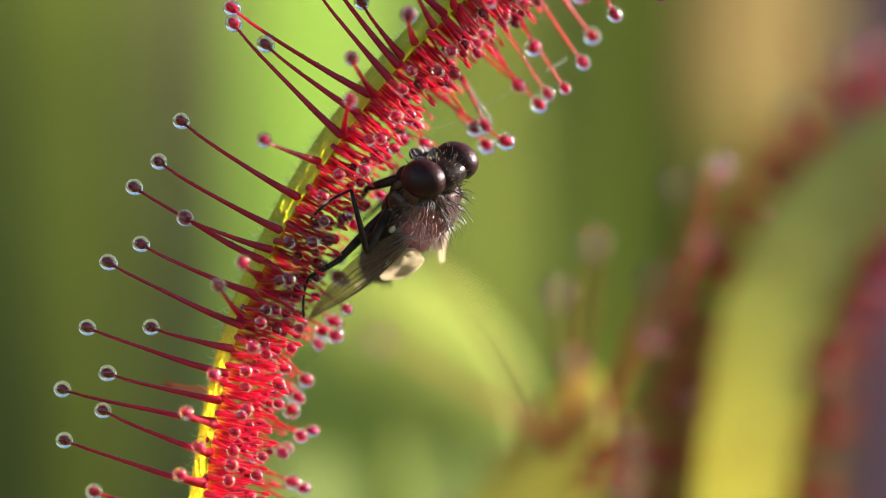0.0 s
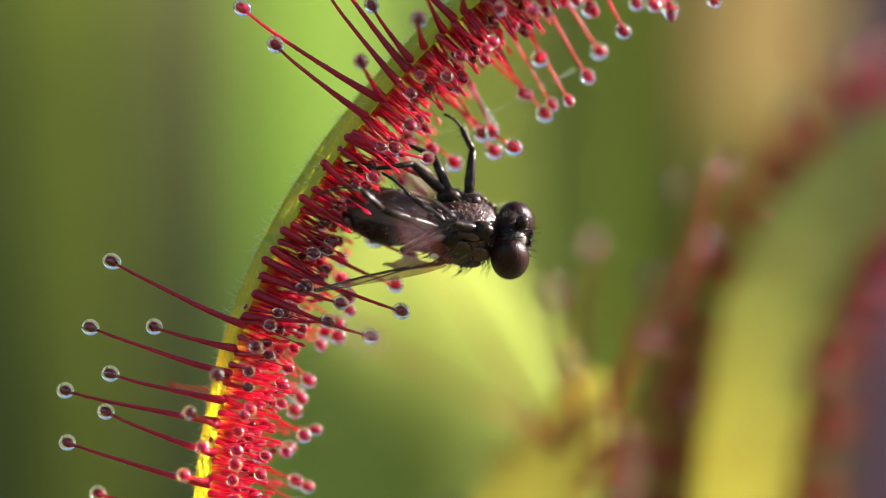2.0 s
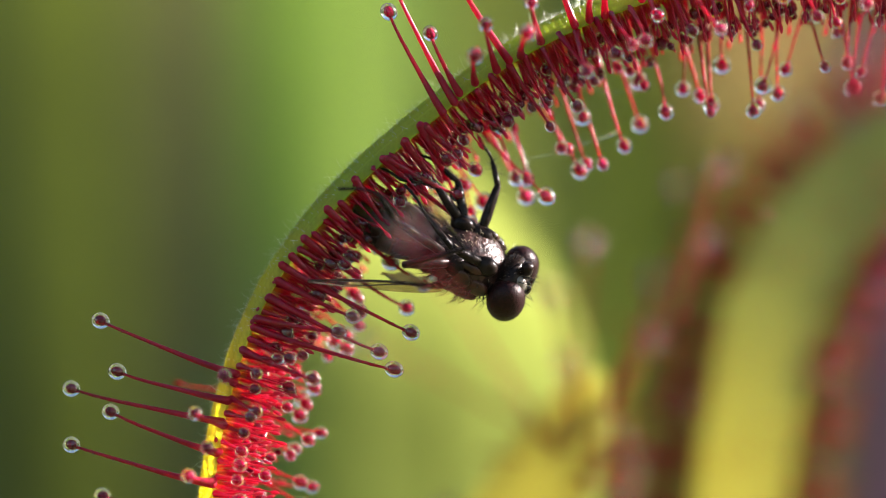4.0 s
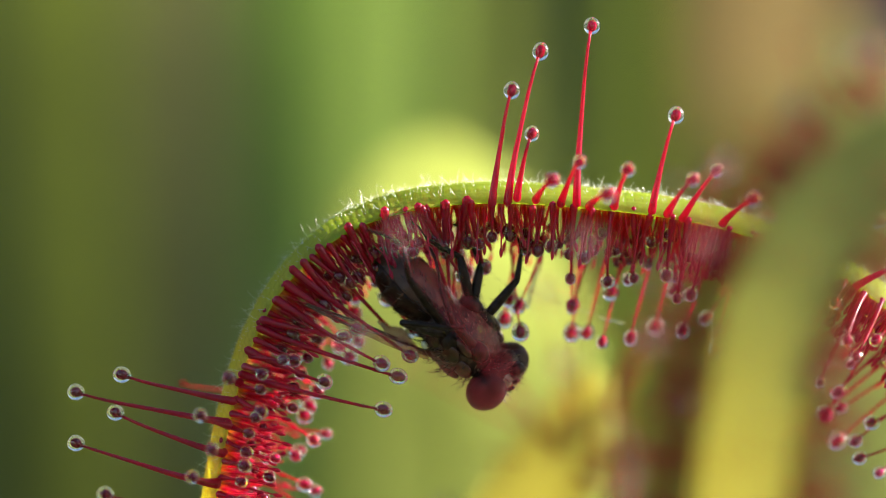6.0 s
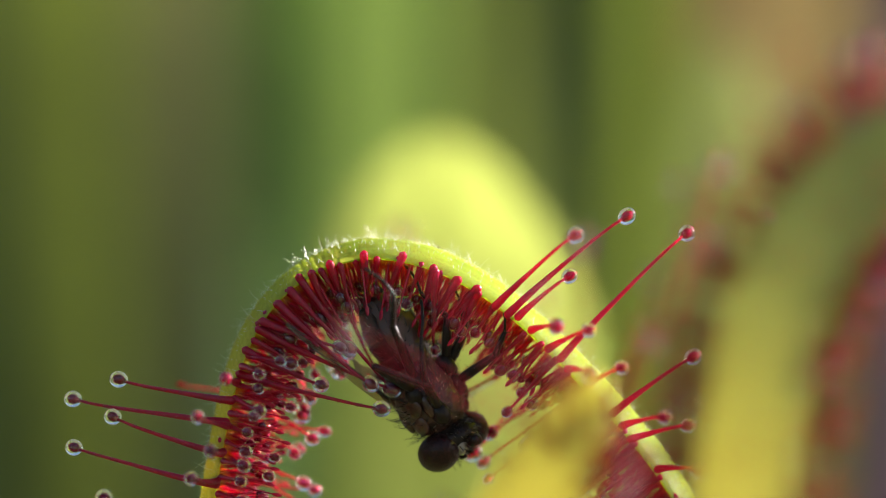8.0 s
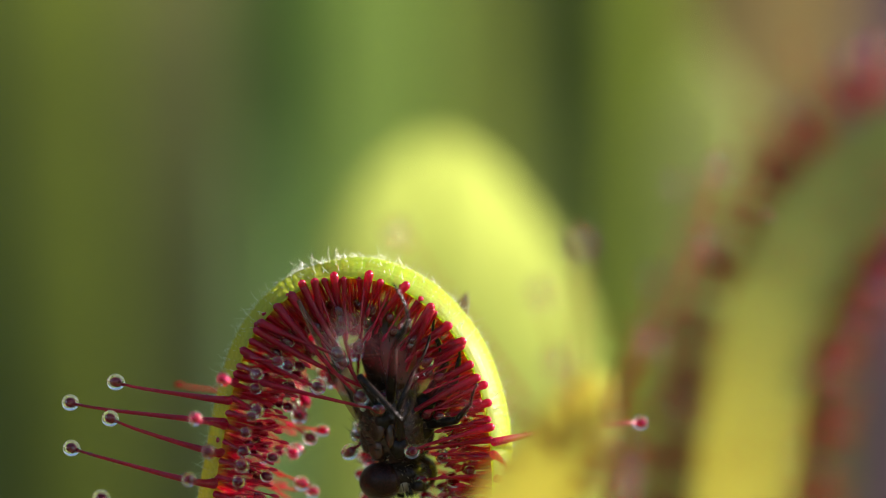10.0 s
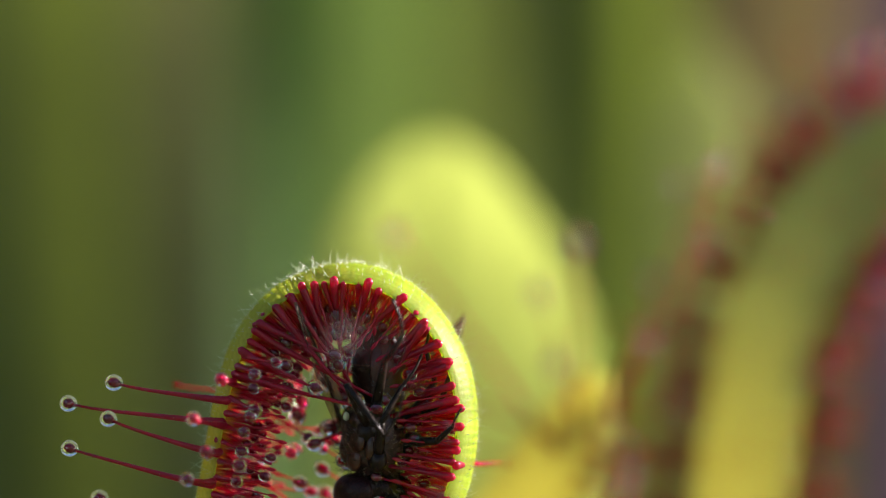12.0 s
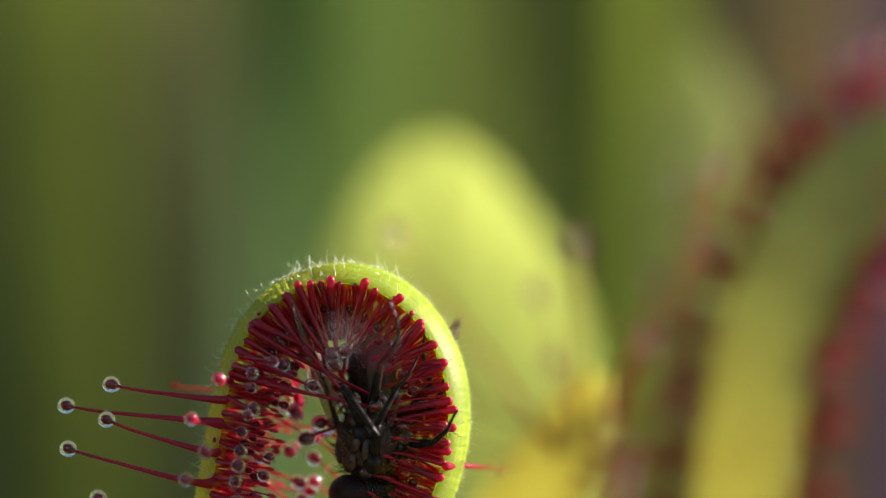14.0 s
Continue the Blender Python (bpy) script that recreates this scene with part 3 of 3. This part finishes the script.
def trapped_fly():
    fly = thing("fly", "small black bristly fly stuck belly-up in the sticky tentacles", "fly")

    def thorax_shape(c):
        k = 1 - 0.16 * max(c.x, 0) ** 2
        return Vector((c.x, c.y * k, c.z * k * (1.06 if c.z > 0 else 0.92)))

    part("thorax", ellipsoid((0, 0, 0), (1.40, 1.14, 1.10), 28, 18, None, thorax_shape), DUSTED, fly,
         "dusted grey-black bristly thorax")
    part("scutellum", ellipsoid((-1.05, 0, 0.72), (0.5, 0.62, 0.32), 16, 10), DUSTED, fly)

    def belly_shape(c):
        k = 1 + 0.05 * math.cos(c.x * 11)
        t = 1 - 0.25 * max(-c.x, 0) ** 2
        return Vector((c.x, c.y * k * t, c.z * k * t))

    part("abdomen", ellipsoid((-2.35, 0, 0.0), (1.6, 0.88, 0.82), 36, 18, None, belly_shape), BELLY, fly,
         "brown-black segmented abdomen with paler sides")
    # the overlapping plates of the abdomen
    for k in range(5):
        bm = bmesh.new()
        rows = []
        for j in range(5):
            x = 0.82 - 0.36 * k - 0.40 * j / 4
            w = math.sqrt(max(0.02, 1 - x * x)) * (1.035 + 0.05 * j / 4)
            t = 1 - 0.25 * max(-x, 0) ** 2
            rows.append([bm.verts.new((-2.35 + 1.6 * x, 0.88 * t * w * math.cos(a), 0.82 * t * w * math.sin(a)))
                         for a in (radians(-38 + 256 * i / 20) for i in range(21))])
        for p, q in zip(rows, rows[1:]):
            for i in range(20):
                bm.faces.new((p[i], q[i], q[i + 1], p[i + 1]))
        bmesh.ops.solidify(bm, geom=bm.faces[:], thickness=0.03)
        part("abdomen_plate", bm, PLATE, fly, "dark brown-black plate of the abdomen")
    # side plates of the thorax
    for side in (1, -1):
        for x, z, u, v in ((0.62, -0.1, 0.42, 0.36), (0.05, -0.28, 0.40, 0.46), (-0.55, -0.12, 0.38, 0.40), (0.3, 0.38, 0.5, 0.26), (-0.35, 0.42, 0.36, 0.24), (0.2, -0.72, 0.46, 0.22)):
            y = 1.10 * math.sqrt(max(0.05, 1 - (x / 1.4) ** 2 - (z / 1.1) ** 2)) * 0.93
            part("side_plate", ellipsoid((x, side * y, z), (u, 0.15, v), 14, 8), PLATE, fly)
    part("neck", tube(bmesh.new(), [(1.0, 0, 0.1), (1.4, 0, 0.12)], [0.5, 0.42], 10), CHITIN, fly)
    head = part("head", ellipsoid((0.45, 0, 0.0), (0.56, 1.0, 0.92), 20, 14), CHITIN, fly, "black head with a pale face")
    head.location = Vector((1.12, 0, 0.12)) * MM
    for side in (1, -1):
        t = Matrix.Rotation(radians(-26 * side), 3, "Z")
        part("eye", ellipsoid((0.53, side * 0.70, 0.06), (0.62, 0.60, 0.84), 32, 22, t), EYE_RED, head,
             "large dark red compound eye")
        bm = tube(bmesh.new(), [(0.9, side * 0.14, 0.1), (1.08, side * 0.17, -0.02), (1.12, side * 0.18, -0.28)], [0.05, 0.08, 0.07], 6)
        tube(bm, [(1.08, side * 0.17, -0.1), (1.3, side * 0.3, 0.12)], [0.012, 0.004], 4)
        part("antenna", bm, CHITIN, head)
        part("cheek", ellipsoid((0.72, side * 0.3, -0.42), (0.3, 0.26, 0.36), 10, 8), PALE_FACE, head, "silvery dusted cheek")
        part("halter", ellipsoid((-0.7, side * 1.15, 0.1), (0.16, 0.1, 0.1), 8, 6), PALE_HAIR, fly)
        fly_wing(fly, side)
    part("mouthparts", tube(bmesh.new(), [(0.75, 0, -0.6), (0.9, 0, -0.9), (0.85, 0, -1.1)], [0.2, 0.17, 0.2], 10), CHITIN, head)
    bristles(head, "bristle_coat", (0.5, 0, 0), (0.56, 1.0, 0.95), 80, 0.15, 0.42, (0.7, 0, 0.1), lambda d: abs(d.y) < 0.5, 3)
    MOVES.append((head, [(t, pose(1.12 * MM, 0, 0.12 * MM, roll, nod, turn)) for t, roll, nod, turn in
                         ((0, 0, 42, 14), (0.3, 0, 38, 12), (0.5, 0, 26, 8), (0.8, 0, 14, 4), (1.2, 0, 8, 0), (3.2, 0, 8, 0), (6, 0, 4, -4), (14, 0, 4, -4))]))
    fly_leg(fly, [(0.05, -0.6, -0.7), (-0.1, -2.0, -1.6), (-0.6, -2.6, -1.9), (-1.2, -2.9, -2.0)], "foreleg", 55)
    fly_leg(fly, [(-0.5, -0.65, -0.7), (-1.3, -1.7, -1.3), (-2.1, -1.9, -1.4), (-2.8, -1.9, -1.4)], "middle_leg", 35)
    fly_leg(fly, [(-0.6, -0.6, -0.8), (-1.9, -1.1, -1.5), (-3.0, -0.6, -1.6), (-4.0, -0.9, -1.2)], "hind_leg")
    fly_leg(fly, [(0.6, 0.5, -0.85), (-0.6, 0.9, -1.5), (-1.8, 0.3, -1.7), (-2.8, -0.4, -1.7)], "foreleg")
    fly_leg(fly, [(-0.3, 0.7, -0.6), (-1.15, 2.25, 0.3), (0.0, 2.2, -1.4), (-1.35, 3.05, -1.6)], "middle_leg", -45)
    fly_leg(fly, [(-0.6, 0.6, -0.6), (-2.03, 2.6, -0.2), (-2.8, 3.3, -0.4), (-3.7, 3.7, 0.4)], "hind_leg", -55)
    bristles(fly, "bristle_coat", (0, 0, 0), (1.40, 1.14, 1.10), 240, 0.2, 0.7, (-0.6, 0, 0.1), lambda d: d.z > -0.35, 1)
    bristles(fly, "fuzz", (0, 0, 0), (1.40, 1.14, 1.10), 520, 0.06, 0.18, (-0.5, 0, 0), lambda d: True, 5, DUST_HAIR, 0.011)
    bristles(head, "fuzz", (0.5, 0, 0), (0.56, 0.9, 0.95), 90, 0.08, 0.22, (0.5, 0, 0.1), lambda d: abs(d.y) < 0.6, 6, DUST_HAIR, 0.011)
    bristles(fly, "hair_coat", (-2.35, 0, 0), (1.6, 0.88, 0.82), 170, 0.15, 0.4, (-0.9, 0, 0), lambda d: True, 2)
    return fly


def fly_pose(x, z, y, ahead, left):
    h = Vector(ahead).normalized()
    l = Vector(left)
    l = (l - h * l.dot(h)).normalized()
    d = h.cross(l)
    m = Matrix((h, l, d)).transposed().to_4x4()
    return Matrix.Translation((x * MM, y * MM, z * MM)) @ m


def hung(x, z, lean, away=0.0, y=0.9):
    """Belly to the lens, its head pointing lean degrees below level to the right."""
    a = radians(lean)
    h = Vector((math.cos(a), away, -math.sin(a)))
    l = Vector((-math.sin(a) * 0.8, -0.58, -math.cos(a) * 0.8))
    return fly_pose(x, z, y, h, l)


FLY_ROWS = [
    (0.0, fly_pose(-0.62, 1.45, 0.7, (0.45, -0.64, 0.60), (-0.68, -0.66, -0.34))),
    (0.3, fly_pose(-0.42, 1.32, 0.7, (0.54, -0.58, 0.56), (-0.6, -0.70, -0.37))),
    (0.5, fly_pose(0.0, 1.0, 0.8, (0.80, -0.40, 0.34), (-0.36, -0.76, -0.53))),
    (0.8, fly_pose(0.35, 0.8, 0.85, (0.95, -0.25, 0.06), (-0.15, -0.70, -0.72))),
    (1.0, hung(0.35, 0.75, 2, -0.12)), (1.5, hung(0.5, 0.6, 9, -0.05)), (2.0, hung(0.6, 0.62, 10)), (3.2, hung(0.75, 0.4, 14)),
    (4.2, hung(0.75, -0.6, 28)), (5.3, hung(0.65, -2.05, 40)), (5.7, hung(0.68, -2.5, 43)), (6.1, hung(0.58, -2.95, 46)),
    (6.5, hung(0.38, -3.25, 49)), (7.0, hung(0.16, -3.65, 52)), (7.5, hung(-0.08, -4.05, 54)), (8.2, hung(-0.6, -4.9, 63)),
    (9.2, hung(-1.2, -5.2, 76)), (10.3, hung(-1.6, -5.8, 88)), (11.5, hung(-2.0, -6.0, 92)), (12.7, hung(-2.2, -6.1, 93)),
    (14.0, hung(-2.25, -6.1, 93))]


# ---- the other leaves ----
def blade(spine, widths, normal, thick, cols=10, cup=0.15, foot_normal=None, turn=12.0):
    """A leaf blade along a line, cupped across, with rounded margins."""
    bm = bmesh.new()
    spine = [Vector(p) for p in spine]
    normal = Vector(normal).normalized()
    rings = []
    for i, p in enumerate(spine):
        d = (spine[min(i + 1, len(spine) - 1)] - spine[max(i - 1, 0)]).normalized()
        aim = normal
        if foot_normal:
            # the blade twists as it rises
            aim = normal.lerp(Vector(foot_normal).normalized(), ease((spine[-1] - p).length / turn))
        side = d.cross(aim).normalized()
        face = side.cross(d).normalized()
        w = widths[i]
        ring = []
        for k in range(2 * cols):
            a = math.pi * k / cols
            u = math.cos(a)
            ring.append(bm.verts.new(p + side * (u * w) + face * (math.sin(a) * thick * 0.5 + cup * w * u * u)))
        rings.append(ring)
    n = 2 * cols
    for a, b in zip(rings, rings[1:]):
        for k in range(n):
            bm.faces.new((a[k], a[(k + 1) % n], b[(k + 1) % n], b[k]))
    bm.faces.new(rings[0][::-1])
    bm.faces.new(rings[-1])
    return bm


def curve(points, n):
    d = [0.0]
    for p, q in zip(points, points[1:]):
        d.append(d[-1] + (Vector(q) - Vector(p)).length)
    return [Vector([cubic(d, [p[k] for p in points], d[-1] * i / (n - 1)) for k in range(3)]) for i in range(n)]


def rounded(n, w, tip, root=0.5):
    """Half-widths of a blade with a round tip at its end."""
    out = []
    for i in range(n):
        u = i / (n - 1)
        k = 1.0 if u < 1 - tip else math.sqrt(max(0.02, 1 - ((u - 1 + tip) / tip) ** 2))
        out.append(w * k * (root + (1 - root) * min(1, u * 2)))
    return out


def point_tentacle(parent, base, tip, thick, drop):
    b, e = Vector(base), Vector(tip)
    ob = tentacle(parent, (e - b).length, thick, 0.0, drop, False, DIM_STALK)
    ob.matrix_basis = Matrix.Translation(b * MM) @ (e - b).to_track_quat("Z", "X").to_matrix().to_4x4()
    return ob


def near_leaves():
    """Two leaves of the same plant, close before the lens."""
    ay = -17.0
    leaf = thing("sundew_leaf", "olive sundew leaf with dense red tentacles, arching over", "leaf")
    line = curve([(6.2, ay + 1, GROUND - 1), (7.0, ay + 0.5, -24.07), (7.9, ay, -8.0), (8.45, ay, -4.0), (8.95, ay, -1.85), (9.75, ay, -0.1),
                  (10.7, ay, 1.2), (11.75, ay, 2.3), (13.0, ay, 3.2), (14.6, ay, 4.0)], 44)
    part("blade", blade(line, rounded(44, 1.5, 0.12, 0.4), (0.20, -1, -0.15), 0.14, 10, 0.0, (-0.75, -1, 0.0), 12.0), NEAR_LAMINA, leaf)
    rnd = random.Random(8)
    fringe = bmesh.new()
    for i in range(17, 42):
        p = line[i]
        d = (line[min(i + 1, 43)] - line[i - 1]).normalized()
        for side in (1, -1):
            w = Vector((d.z, 0, -d.x)) * side
            for k in range(4):
                b = p + w * rnd.uniform(1.1, 1.5) + d * rnd.uniform(-0.7, 0.7) + Vector((0, rnd.uniform(-0.9, -0.3) if side > 0 else rnd.uniform(0.0, 0.4), 0))
                e = b + (w * rnd.uniform(0.5, 1) + Vector((0, rnd.uniform(-0.6, 0.8), 0)) + d * rnd.uniform(-0.3, 0.5)) * (rnd.uniform(0.7, 1.5) if side > 0 else rnd.uniform(1.4, 2.9))
                point_tentacle(leaf, b, e, 0.075, rnd.choice((0, 0, 0, 0, 0, 0.7)))
            # the thick row of fine short ones
            for k in range(6 if side > 0 else 14):
                b = p + w * rnd.uniform(1.25, 1.6) + d * rnd.uniform(-0.6, 0.6) + Vector((0, rnd.uniform(-1.2, -0.3) if side > 0 else rnd.uniform(-0.3, 0.4), 0))
                e = b + (w + Vector((0, rnd.uniform(-0.8, 0.1 if side > 0 else 0.8), 0)) + d * rnd.uniform(-0.15, 0.3)) * rnd.uniform(0.5, 1.4)
                tube(fringe, [b, b.lerp(e, 0.5), e], [0.06, 0.04, 0.06], 5)
        for k in range(4):
            b = p + w * rnd.uniform(-1.4, 1.4) + Vector((0, -0.3, 0)) + d * rnd.uniform(-0.6, 0.6)
            e = b + Vector((rnd.uniform(-1.2, 1.2), rnd.uniform(-1.2, -0.5), rnd.uniform(-0.1, 0.3)))
            tube(fringe, [b, b.lerp(e, 0.5), e], [0.03, 0.02, 0.03], 5)
    tagged(part("tentacle_tuft", fringe, DIM_STALK, leaf), kind="stuff")
    point_tentacle(leaf, (10.0, ay + 0.4, 0.3), (9.86, -6.0, 1.2), 0.1, 0.9)
    by = -14.0
    tip = thing("sundew_leaf", "young yellow-green sundew leaf tip with spreading red tentacles", "leaf")
    line = curve([(1.0, by + 1, GROUND - 1), (0.9, by + 0.5, -24.07), (1.3, by, -10.05), (2.55, by, -6.95), (3.6, by, -5.1), (4.4, by, -3.5)], 40)
    part("blade", blade(line, rounded(40, 1.65, 0.14, 0.4), (-0.6, -1, 0), 0.2, 10, 0.03), TIP_LAMINA, tip)
    # long outer tentacles with heavy drops
    fan = [(-1.3, 0.5), (-2.5, -2.4), (3.65, 0.0), (2.65, -1.3), (5.5, -2.55), (7.35, 2.2), (7.0, 0.05), (6.4, -4.2), (3.0, -3.2)]
    for k, (x, z) in enumerate(fan):
        b = Vector((3.2 + 0.24 * (k % 8), by, -5.75 + 0.15 * (k % 8)))
        point_tentacle(tip, b, (x * 1.008, -15.5, z * 1.008), 0.10, 1.0)
    point_tentacle(leaf, (6.3, ay, -2.0), (7.85, -9.0, 2.35), 0.09, 0.0)
    # a brown fringe on the other margin
    for k in range(5):
        z = rnd.uniform(-9.9, -4.4)
        b = Vector((2.55 + (z + 6.95) * 0.52 - rnd.uniform(0.8, 1.2), by, z))
        point_tentacle(tip, b, b + Vector((rnd.uniform(-1.5, -0.5), rnd.uniform(-1.0, 0.6), rnd.uniform(-0.2, 0.9))), 0.10, rnd.choice((0, 0, 0.7)))
    for k in range(26):
        z = rnd.uniform(-9.9, -4.5)
        x = 2.55 + (z + 6.95) * 0.52 + rnd.uniform(0.75, 1.15)
        b = Vector((x, by - 0.5, z))
        point_tentacle(tip, b, b + Vector((rnd.uniform(0.3, 1.3), rnd.uniform(-1.4, 0.3), rnd.uniform(-0.4, 0.7))), 0.10, rnd.choice((0, 0, 0.8)))
    # it turns its back to the sun little by little
    c = Matrix.Translation((2.4 * MM, by * MM, 0))
    MOVES.append((tip, [(t, c @ Matrix.Rotation(radians(w), 4, "Z") @ c.inverted()) for t, w in
                        ((0, 22), (3.2, 14), (6.0, 9), (10.5, 3), (14, 0))]))


def far_leaves():
    bright = thing("sundew_leaf", "sunlit yellow-green leaf curling over in the distance", "leaf")
    line = curve([(0, 0, -60), (0.3, 0, -40), (0.8, 0, -20), (0.5, 0, -8), (0, 0, 0)], 60)
    part("blade", blade(line, rounded(60, 6.2, 0.17, 0.4), (-0.35, -1, 0.1), 0.5, 10, 0.08, (0.26, -1, -0.05), 11.0), FAR_LAMINA, bright)
    part("midrib", tube(bmesh.new(), [p + Vector((0, -0.5, 0)) for p in line], [0.7 - 0.01 * k for k in range(60)], 8), FAR_LAMINA, bright)
    MOVES.append((bright, [(t, pose(x * MM, 40 * MM, z * MM, 0, r, w)) for t, x, z, r, w in
                           ((0, -3.2, -0.6, -6, 13), (1.0, -2.7, 0.2, -5, 7), (2.0, -2.0, 1.8, -4, -4), (3.2, -1.6, 2.7, -3, -13), (4.4, -0.9, 4.0, -1, -15),
                            (5.3, -0.6, 4.7, 0, -16), (6.5, -0.4, 4.7, 0, -15), (14, -0.4, 4.7, 0, -19))]))
    dull = thing("sundew_leaf", "dull green leaf tip far behind in soft light", "leaf")
    line = curve([(2, 0, -70), (1.5, 0, -40), (0.8, 0, -18), (0.3, 0, -7), (0, 0, 0)], 24)
    part("blade", blade(line, rounded(24, 2.7, 0.12, 0.4), (-0.3, -1, 0.1), 0.5), DULL_LAMINA, dull)
    part("midrib", tube(bmesh.new(), [p + Vector((0, -0.4, 0)) for p in line], [0.5 - 0.02 * k for k in range(24)], 8), DULL_LAMINA, dull)
    MOVES.append((dull, [(t, pose(x * 1.08 * MM, 55 * MM, z * 1.08 * MM)) for t, x, z in
                         ((0, 26, 12), (4, 24, 10.5), (5.5, 20, 9.4), (6.5, 15, 9.0), (7.5, 12.4, 8.8), (9, 11.2, 8.8), (14, 11.0, 8.8))]))


def surroundings():
    def soil():
        m, n, l, p, out = shader("moss_and_peat")
        wide = noise_tex(n, l, 60.0, 6.0)
        col = ramp(n, l, wide.outputs[0], [(0.35, (0.03, 0.025, 0.012)), (0.5, (0.06, 0.07, 0.015)), (0.7, (0.12, 0.14, 0.03))])
        l.new(col.outputs[0], p.inputs["Base Color"])
        p.inputs["Roughness"].default_value = 0.9
        b = bump(n, l, wide.outputs[0], 0.8, 0.004)
        l.new(b.outputs[0], p.inputs["Normal"])
        return m

    bm = bmesh.new()
    bmesh.ops.create_grid(bm, x_segments=60, y_segments=60, size=60000)
    for v in bm.verts:
        v.co.z = GROUND
    part("ground", bm, soil(), None)
    tagged(bpy.data.objects["ground"], "dark peaty ground with green moss", "ground", kind="structure")
    # broad grass leaves standing behind the plant
    rows = [
        (-25.5, 134, 7.0, 3, (0.11, 0.13, 0.04), (0.27, 0.31, 0.08)),
        (-14.6, 128, 5.8, -2, (0.14, 0.145, 0.07), (0.29, 0.30, 0.13)),
        (-8.6, 120, 4.5, 1, (0.11, 0.19, 0.06), (0.37, 0.48, 0.135)),
        (-2.2, 113, 4.6, -1, (0.13, 0.17, 0.06), (0.34, 0.42, 0.14)),
        (4.6, 110, 5.2, 2, (0.11, 0.135, 0.055), (0.32, 0.36, 0.115)),
        (10.8, 108, 5.0, -3, (0.08, 0.105, 0.03), (0.27, 0.315, 0.08)),
        (19.8, 105, 5.8, 4, (0.21, 0.18, 0.085), (0.37, 0.315, 0.145)),
        (28.0, 102, 4.2, 2, (0.14, 0.10, 0.10), (0.20, 0.15, 0.15))]
    for x, y, w, lean, dark, thru in rows:
        dark, thru = (*dark[:2], 1.2 * dark[2]), (*thru[:2], 1.25 * thru[2])
        m = living("grass", dark, tuple(1.5 * c for c in dark), tuple(1.34 * c for c in thru), 0.7, 0.55, 300.0, 0.2, root=(2, 1.0, 10.0, (0.17, 0.21, 0.05)) if x == 19.8 else None)
        g = thing("grass_leaf", "broad soft-lit grass leaf standing behind the plant", "grass", "grass behind the plant")
        line = curve([(x - lean, y, GROUND - 1), (x - 0.3 * lean, y, -20), (x, y, 0), (x + lean * 0.4, y + 1, 30), (x + lean, y + 3, 62)], 20)
        part("blade", blade(line, rounded(20, w * 1.08, 0.5, 0.8), (-0.8, -1, 0) if x < -5 else (-0.45, -1, 0), 0.4, 10, 0.1, (0.16, -1, 0) if x < -5 else None, 88.0), m, g)
        part("midrib", tube(bmesh.new(), [p + Vector((0, -0.3, 0)) for p in line], [0.5 - 0.02 * k for k in range(20)], 8), m, g)
        # an added turn away from the sun dims the blade, standing in for fading light
        if x in (-8.6, -2.2, 4.6, 19.8):
            c = Matrix.Translation((x * MM, y * MM, 0))
            MOVES.append((g, [(t, c @ Matrix.Rotation(radians(w), 4, "Z") @ c.inverted()) for t, w in
                              (((0, -20), (1.5, -13), (3.2, -2), (6.5, 12), (10.5, 21), (14, 23)) if x < -5 else
                               ((0, -18), (3.2, -12), (6.5, 3), (8.2, 7), (10.5, 10), (14, 15)) if x < 10 else
                               ((0, -16), (3.2, -12), (6.5, -2), (8.2, 5), (10.5, 14), (14, 25)))]))
    # the hedge far off
    m, n, l, p, out = shader("far_hedge")
    tex = noise_tex(n, l, 14.0, 2.0)
    col = ramp(n, l, tex.outputs[0], [(0.35, (0.06, 0.09, 0.02)), (0.5, (0.14, 0.18, 0.04)), (0.68, (0.26, 0.26, 0.08))])
    l.new(col.outputs[0], p.inputs["Base Color"])
    p.inputs["Roughness"].default_value = 0.9
    bm = bmesh.new()
    cols, rws = 40, 16
    vs = [[bm.verts.new((-600 + 1200 * i / cols, 300 + 20 * noise.noise((i * 0.5, j * 0.5, 0)), GROUND + 190 * j / rws)) for j in range(rws + 1)] for i in range(cols + 1)]
    for i in range(cols):
        for j in range(rws):
            bm.faces.new((vs[i][j], vs[i + 1][j], vs[i + 1][j + 1], vs[i][j + 1]))
    tagged(part("backdrop", bm, m, None), "dark green undergrowth far behind", "undergrowth", kind="structure")


def motions():
    for ob, rows in MOVES:
        walk(ob, rows)
    walk(the_fly, FLY_ROWS)


surroundings()
far_leaves()
near_leaves()
the_leaf = trapping_leaf()
near_margin(the_leaf)
leaf_face(the_leaf)
slime(the_leaf)
the_fly = trapped_fly()
motions()
